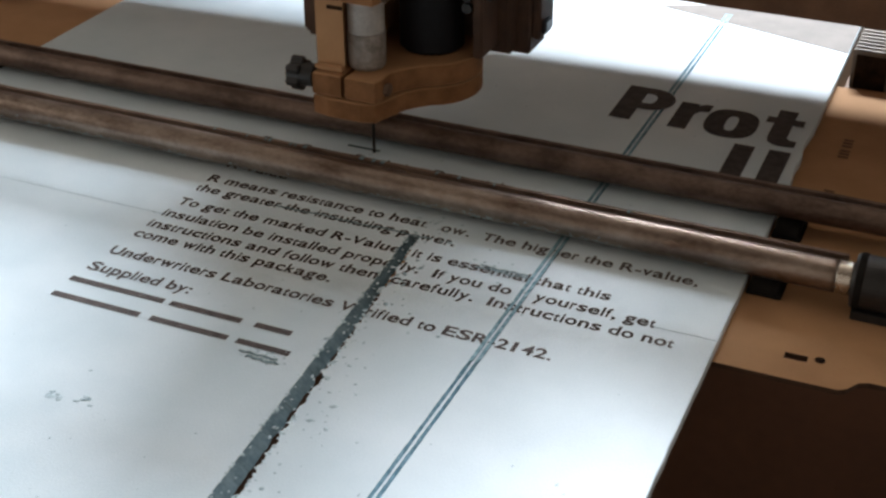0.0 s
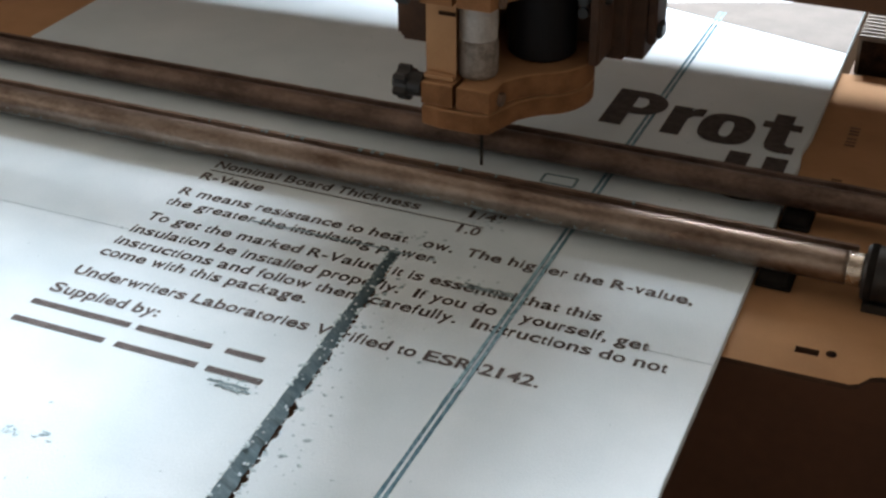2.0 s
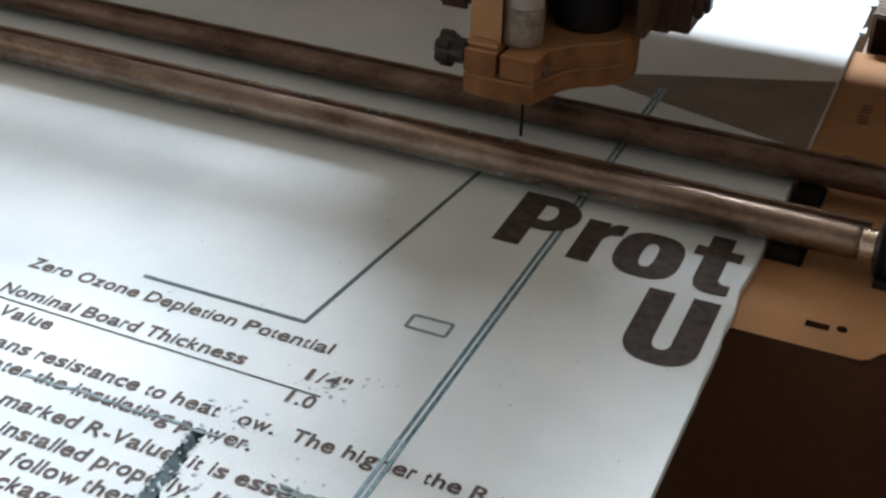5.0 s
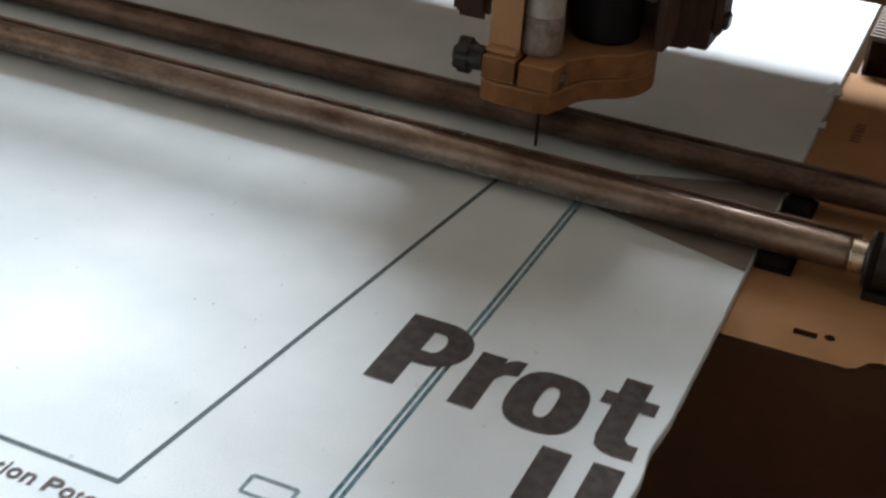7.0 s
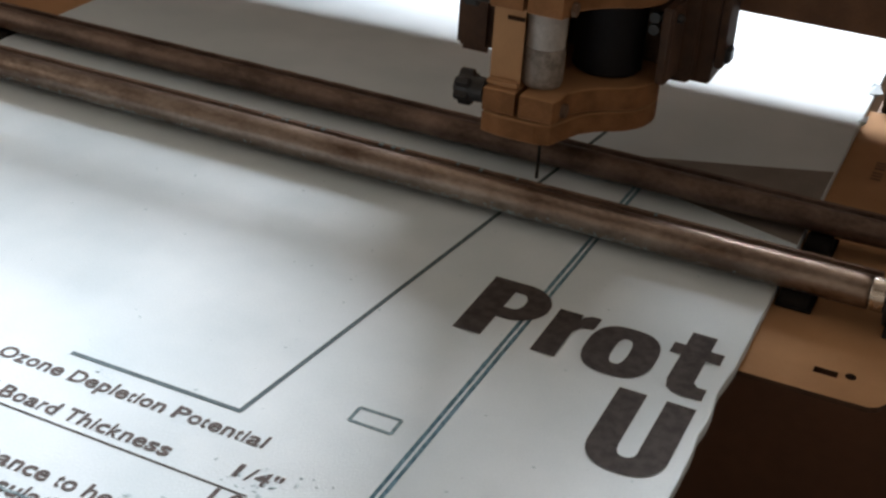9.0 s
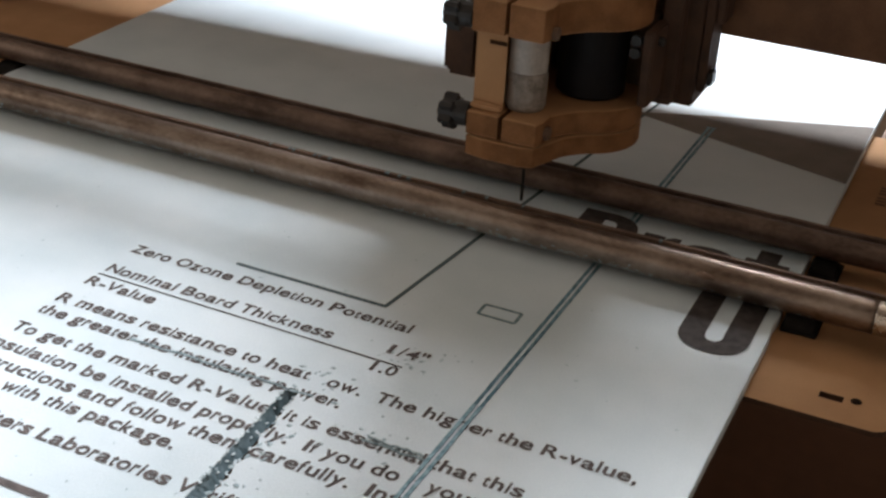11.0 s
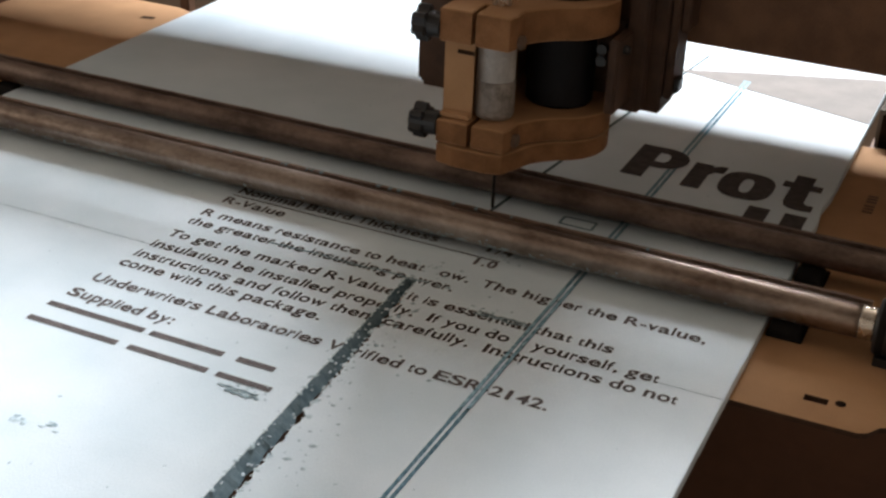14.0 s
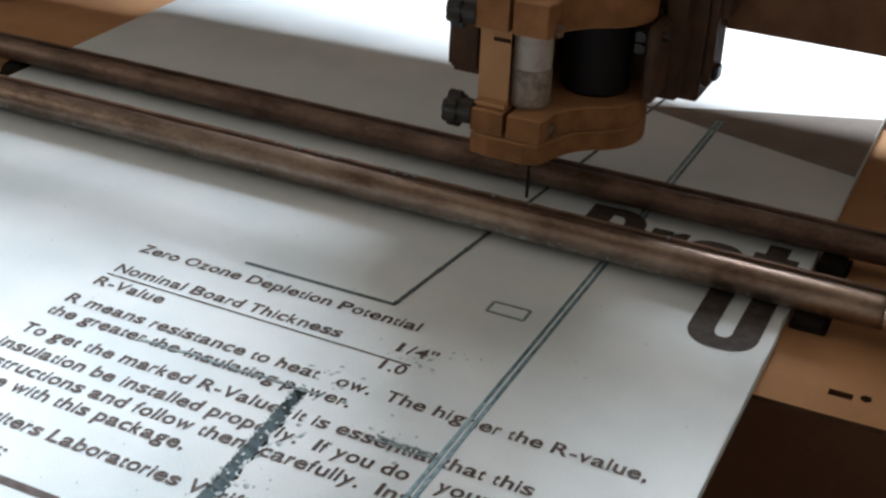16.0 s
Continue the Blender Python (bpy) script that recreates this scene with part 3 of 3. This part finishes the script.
def crumbs():
    rng = random.Random(11)
    bm = bmesh.new()

    def crumb(x, y, s, base=0.0001):
        vs = []
        a0 = rng.uniform(0, 6.28)
        st = rng.uniform(1.0, 2.2)
        for k in range(5):
            a = a0 + k * 1.2566
            px, py = s * math.cos(a) * st, s * math.sin(a)
            vs.append(bm.verts.new((x + px * math.cos(a0) - py * math.sin(a0), y + px * math.sin(a0) + py * math.cos(a0), base)))
        top = bm.verts.new((x + rng.uniform(-s, s) * 0.4, y + rng.uniform(-s, s) * 0.4, base + s * 0.32))
        for k in range(5):
            bm.faces.new((vs[k], vs[(k + 1) % 5], top))
        bm.faces.new(vs[::-1])

    for _ in range(110):
        y = -0.34 * rng.random() ** 0.9
        l, r = slot_edges(y)
        x = r + rng.expovariate(1 / 0.012)
        crumb(x, y, rng.uniform(0.0004, 0.0008) + 0.0012 * rng.random() ** 4)
    for _ in range(70):
        y = -0.34 * rng.random()
        l, r = slot_edges(y)
        crumb(rng.uniform(l - 0.001, l + 0.001) if rng.random() < 0.5 else rng.uniform(r - 0.0012, r + 0.001), y, rng.uniform(0.0006, 0.0016))
    for cx, cy, sd, n in ((0.012, 0.010, 0.010, 24), (0.035, 0.055, 0.010, 22), (0.06, -0.02, 0.012, 18), (-0.02, -0.152, 0.006, 30)):
        for _ in range(n):
            crumb(rng.gauss(cx, sd), rng.gauss(cy, sd * 0.7), rng.uniform(0.0004, 0.0013))
    for cx, cy, n in ((-0.103, -0.226, 6), (-0.085, -0.222, 5)):
        for _ in range(n):
            crumb(rng.gauss(cx, 0.0026), rng.gauss(cy, 0.0018), rng.uniform(0.0010, 0.0020))
    for _ in range(300):
        crumb(rng.uniform(-0.3, 0.19), rng.uniform(-0.32, 0.45), 0.0002 + 0.0006 * rng.random() ** 2)
    tagged(part("crumb_scatter", bm, CRUMB, board, "blue-grey foam crumbs"), kind="stuff")
    bm = bmesh.new()
    for _ in range(360):
        y = -0.352 * rng.random()
        l, r = slot_edges(y)
        if rng.random() < 0.7:
            x = r + rng.gauss(0.0002, 0.0007)
        else:
            x = l + rng.gauss(-0.0002, 0.0005)
        crumb(x, y, rng.uniform(0.0003, 0.0009))
    for _ in range(60):
        y = -0.352 * rng.random()
        l, r = slot_edges(y)
        f = rng.random()
        crumb(l + 0.52 * f * (r - l), y, rng.uniform(0.0004, 0.0012), -0.0058 * f + 0.0002)
    tagged(part("frost_scatter", bm, FROST, board, "pale crumbs along the sawn slot"), kind="stuff")


crumbs()

# ---- cutting head: local origin on the needle, at the board's surface ----
NEEDLE = (-0.0735, 0.0920)
head = thing("cutting_head", "orange MDF needle cutting head with black motor", "cutting head", (NEEDLE[0], NEEDLE[1], 0))


def clamp_outline():
    return [(-0.032, -0.025), (-0.0107, -0.025), (-0.0107, -0.004), (-0.0078, -0.004), (-0.0078, -0.025), (0.0145, -0.025), (0.0165, -0.018), (0.0165, -0.006), (0.023, 0.004), (0.030, 0.0115)] + arc(0.0215, 0.050, 0.0365, -65, 60, 14) + [(0.040, 0.086), (-0.032, 0.086)]


def lower_outline():
    return [(-0.032, -0.024), (-0.020, -0.0268), (0.004, -0.0268), (0.014, -0.024), (0.0185, -0.012), (0.024, 0.003), (0.030, 0.0105)] + arc(0.0215, 0.050, 0.0365, -65, 60, 14) + [(0.040, 0.086), (-0.032, 0.086)]


def star(n, r0, r1):
    return [((r1 if k % 4 in (0, 1) else r0) * math.cos(2 * math.pi * k / (4 * n)), (r1 if k % 4 in (0, 1) else r0) * math.sin(2 * math.pi * k / (4 * n))) for k in range(4 * n)]


def build_head():
    part("lower_plate", prism(lower_outline(), 0.0352, 0.0486, 0.0007), [MDF, MDF_EDGE], head)
    part("lower_clamp", prism(clamp_outline(), 0.0496, 0.0650, 0.0007), [MDF, MDF_EDGE], head)
    part("upper_clamp", prism(clamp_outline(), 0.1170, 0.1385, 0.0007), [MDF, MDF_EDGE], head)
    part("web", prism([(-0.0315, -0.017), (-0.0110, -0.017), (-0.0145, -0.011), (-0.0165, -0.004), (-0.0165, 0.086), (-0.0315, 0.086)], 0.0655, 0.1165, 0.0006), MDF, head)
    part("sleeve", lathe([(0.0124, 0.0905), (0.0124, 0.1165)], "z", (-0.003, 0, 0), 36), WHITE, head, "white plastic needle sleeve", smooth=False)
    part("sleeve_foot", lathe([(0.0120, 0.0655), (0.0130, 0.068), (0.0130, 0.0885), (0.0126, 0.0902)], "z", (-0.003, 0, 0), 36), GRIMY, head, "grimy grey sleeve foot", smooth=False)
    part("collar", lathe([(0.0062, 0.1388), (0.0062, 0.148), (0.0085, 0.149), (0.0085, 0.156), (0.004, 0.158), (0.004, 0.19)], "z", (-0.002, 0, 0), 24), BARE_STEEL, head, "bright steel collar")
    motor = part("motor", lathe([(0.0205, 0.0655), (0.0225, 0.0675), (0.0225, 0.1165)], "z", (0.0225, 0.050, 0), 40), MOTOR, head, "black motor body", smooth=False)
    part("motor_top", lathe([(0.0225, 0.1389), (0.0225, 0.176), (0.021, 0.18)], "z", (0.0225, 0.050, 0), 40), MOTOR, motor)
    part("motor_bracket", box(-0.012, 0.056, 0.074, 0.086, 0.0655, 0.1165, 0.001), SHADE_AND_EDGE_MDF, head)
    part("needle", lathe([(0.0011, -0.004), (0.0011, 0.0362)], "z", (0, 0, 0), 12), WIRE, head, "thin dark steel needle")
    for z in (0.0600, 0.1250):
        knob = part("knob", prism(star(6, 0.0086, 0.0116), 0, 0.010, 0.0010), BLACK, head, "black star knob")
        knob.matrix_basis = pose(-0.0405, -0.019, z, 0, -90, 0)
        part("hub", lathe([(0.0078, -0.0082), (0.0084, 0.0), (0.0062, 0.0102), (0.0052, 0.0122)], "z", (0, 0, 0), 20), BLACK, knob)
        part("nut", lathe([(0.0045, 0.0), (0.0045, 0.003)], "x", (0.0166, -0.013, z - 0.004), 6), RUST_BAR, head)
    # carriage behind: stepped brown boards, their shade put into the colour
    part("back_plate", box(-0.070, 0.068, 0.0865, 0.098, 0.0505, 0.208, 0.002), SHADE_AND_EDGE_MDF, head, "MDF carriage plate with shade in its colour")
    part("back_plate", box(-0.1015, -0.0735, 0.0865, 0.098, 0.0395, 0.208, 0.0045), SHADE_AND_EDGE_MDF, head)
    part("cheek", box(0.0605, 0.0735, 0.066, 0.0862, 0.060, 0.208, 0.001), SHADE_AND_EDGE_MDF, head)
    part("cheek", box(0.0685, 0.0835, 0.080, 0.112, 0.056, 0.208, 0.001), SHADE_AND_EDGE_MDF, head)
    part("cheek", box(0.084, 0.0895, 0.084, 0.112, 0.066, 0.208, 0.001), SHADE_AND_EDGE_MDF, head)
    part("cheek", box(0.090, 0.0955, 0.088, 0.112, 0.112, 0.208, 0.001), SHADE_AND_EDGE_MDF, head)
    # unseen ribs, added so that a half shade travels with the head
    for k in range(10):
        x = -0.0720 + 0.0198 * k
        part("shade_rib", box(x, x + 0.0150, 0.0875, 0.0965, 0.2085, 0.350, 0.001), SHADE_AND_EDGE_MDF, head)
    part("shade_cap", box(-0.076, 0.125, 0.086, 0.098, 0.3505, 0.356, 0.001), SHADE_AND_EDGE_MDF, head)
    part("wheel_stop", box(0.0897, 0.0935, 0.086, 0.098, 0.070, 0.080, 0.001), BLACK, head)
    for z in (0.104, 0.122):
        part("screw", lathe([(0.0030, 0), (0.0030, 0.003), (0.002, 0.0042)], "y", (0.050, 0.0705, z - 0.006), 8), WIRE, head)


build_head()


def side_plate():
    # brown plate in the darkened MDF, which holds the shade beside the motor
    plate = part("side_plate", box(0.0585, 0.0655, 0.036, 0.0655, 0.0660, 0.1160, 0.0012), SHADE_AND_EDGE_MDF, head, "brown MDF side plate with shade in its colour")
    for z in (0.100, 0.108):
        part("bolt", lathe([(0.0036, 0), (0.0036, 0.0028), (0.0022, 0.0044)], "y", (0.0530, 0.038, z), 10), BLACK, head, "black bolt head")
    part("bolt", lathe([(0.0030, 0), (0.0030, 0.0030), (0.0018, 0.0042)], "x", (0.0656, 0.046, 0.108), 10), BLACK, head, "black bolt head")
    part("tie_slot", box(-0.0225, -0.0112, -0.0178, -0.0165, 0.1085, 0.1108), BURNT, head, "dark slot for a cable tie")
    part("web_foot", prism([(-0.0318, -0.0205), (-0.0118, -0.0205), (-0.0118, -0.0172), (-0.0318, -0.0172)], 0.0651, 0.0700, 0.0012), MDF, head)
    return plate


side_plate()


# ---- fresh kerf: pieces of the cut that show as the needle passes ----
def needle_x(t):
    rows = HEAD
    for (a, xa, _), (b, xb, _) in zip(rows, rows[1:]):
        if a <= t <= b:
            return NEEDLE[0] + xa + (xb - xa) * (t - a) / (b - a)


FEED = [(0.0, 0.0), (1.55, -0.0006), (1.70, -0.0075), (2.0, -0.0294), (2.5, -0.0656), (3.0, -0.1036), (3.5, -0.1406), (4.0, -0.1753), (5.25, -0.268), (6.5, -0.3586), (7.0, -0.3966),
        (7.18, -0.4105), (7.30, -0.4115), (7.58, -0.4110), (7.72, -0.4045), (8.0, -0.3840), (8.5, -0.3466), (9.0, -0.3113), (10.25, -0.2225), (11.5, -0.1314), (12.0, -0.0935), (12.5, -0.0594), (13.0, -0.0219),
        (13.2, -0.0062), (13.33, -0.0018), (13.62, -0.0018), (13.75, -0.0055), (14.0, -0.0230), (14.5, -0.0576), (15.0, -0.0936), (15.5, -0.1322), (16.0, -0.1669)]
HEAD = [(0.0, 0.0, 0), (0.5, 0.0333, 0), (1.0, 0.0648, 0), (1.18, 0.0762, 0), (1.6, 0.0768, 0), (2.0, 0.0799, 0), (2.5, 0.0833, 0), (3.0, 0.0864, 0), (3.5, 0.0887, 0), (4.0, 0.0928, 0), (5.25, 0.1035, 0), (6.5, 0.1135, 0), (7.0, 0.1154, 0),
        (7.2, 0.1160, 0), (7.34, 0.1155, 0.0070), (7.54, 0.1145, 0.0070), (7.70, 0.1130, 0), (8.0, 0.1118, 0), (8.5, 0.1084, 0), (9.0, 0.1039, 0), (10.25, 0.0945, 0), (11.5, 0.0867, 0), (12.0, 0.0843, 0), (12.5, 0.0804, 0), (13.0, 0.0772, 0),
        (13.25, 0.0752, 0), (13.38, 0.0745, 0.0072), (13.60, 0.0743, 0.0072), (13.74, 0.0748, 0), (14.0, 0.0760, 0), (14.5, 0.0790, 0), (15.0, 0.0820, 0), (15.5, 0.0846, 0), (16.0, 0.0884, 0)]

CUTS = []


def cut_pieces():
    y0 = 0.0950
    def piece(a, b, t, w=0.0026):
        # a flat ribbon with the cut's dark inside as its colour
        ob = flat("cut_piece", ribbon([a, b], w), 0.00025, KERF_SHADE)
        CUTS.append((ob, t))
    # across the board, then along it on a slant
    for k in range(12):
        xa, xb = -0.0955 + 0.0985 * k / 12, -0.0955 + 0.0985 * (k + 1) / 12
        t = 1.18 * ((xb - NEEDLE[0]) / 0.0762)
        piece((xa, y0), (xb + 0.0003, y0), t)
    for k in range(34):
        ya, yb = y0 + 0.405 * k / 34, y0 + 0.405 * (k + 1) / 34
        f = lambda y: 0.0025 + 0.1065 * (y - y0)
        s = NEEDLE[1] - yb
        t = next((a + (b - a) * (sa - s) / (sa - sb) for (a, sa), (b, sb) in zip(FEED, FEED[1:]) if b < 7.4 and sb <= s <= sa and sa > sb), 7.2)
        piece((f(ya), ya), (f(yb) + 0.00003, yb + 0.0003), t)


cut_pieces()


def second_pass():
    """Ragged dashes that open in the slanted kerf as the needle runs it again."""
    rng = random.Random(21)
    y = 0.0965
    while y < 0.262:
        step = rng.uniform(0.003, 0.0065)
        s = NEEDLE[1] - y - step
        t = next((a + (b - a) * (sa - s) / (sa - sb) for (a, sa), (b, sb) in zip(FEED, FEED[1:]) if a > 13.6 and sb <= s <= sa and sa > sb), None)
        if t is not None and t < 15.9:
            f = lambda v: 0.0025 + 0.1065 * (v - 0.0950)
            ob = flat("cut_piece", ribbon([(f(y), y), (f(y + step), y + step)], rng.uniform(0.0026, 0.0037)), 0.00038, KERF_SHADE)
            CUTS.append((ob, t))
        y += step + rng.uniform(0.0012, 0.004)


second_pass()


def motions():
    walk(board, [(t, pose(0, s, 0)) for t, s in FEED])
    walk(head, [(t, pose(NEEDLE[0] + x, NEEDLE[1], z)) for t, x, z in HEAD])
    down = pose(0, 0, -0.003)
    for ob, t in CUTS:
        if t <= 0.1:
            walk(ob, [(0.0, pose(0, 0, 0)), (16.0, pose(0, 0, 0))])
        else:
            walk(ob, [(0.0, down), (t, down), (t + 0.07, pose(0, 0, 0)), (16.0, pose(0, 0, 0))])


motions()
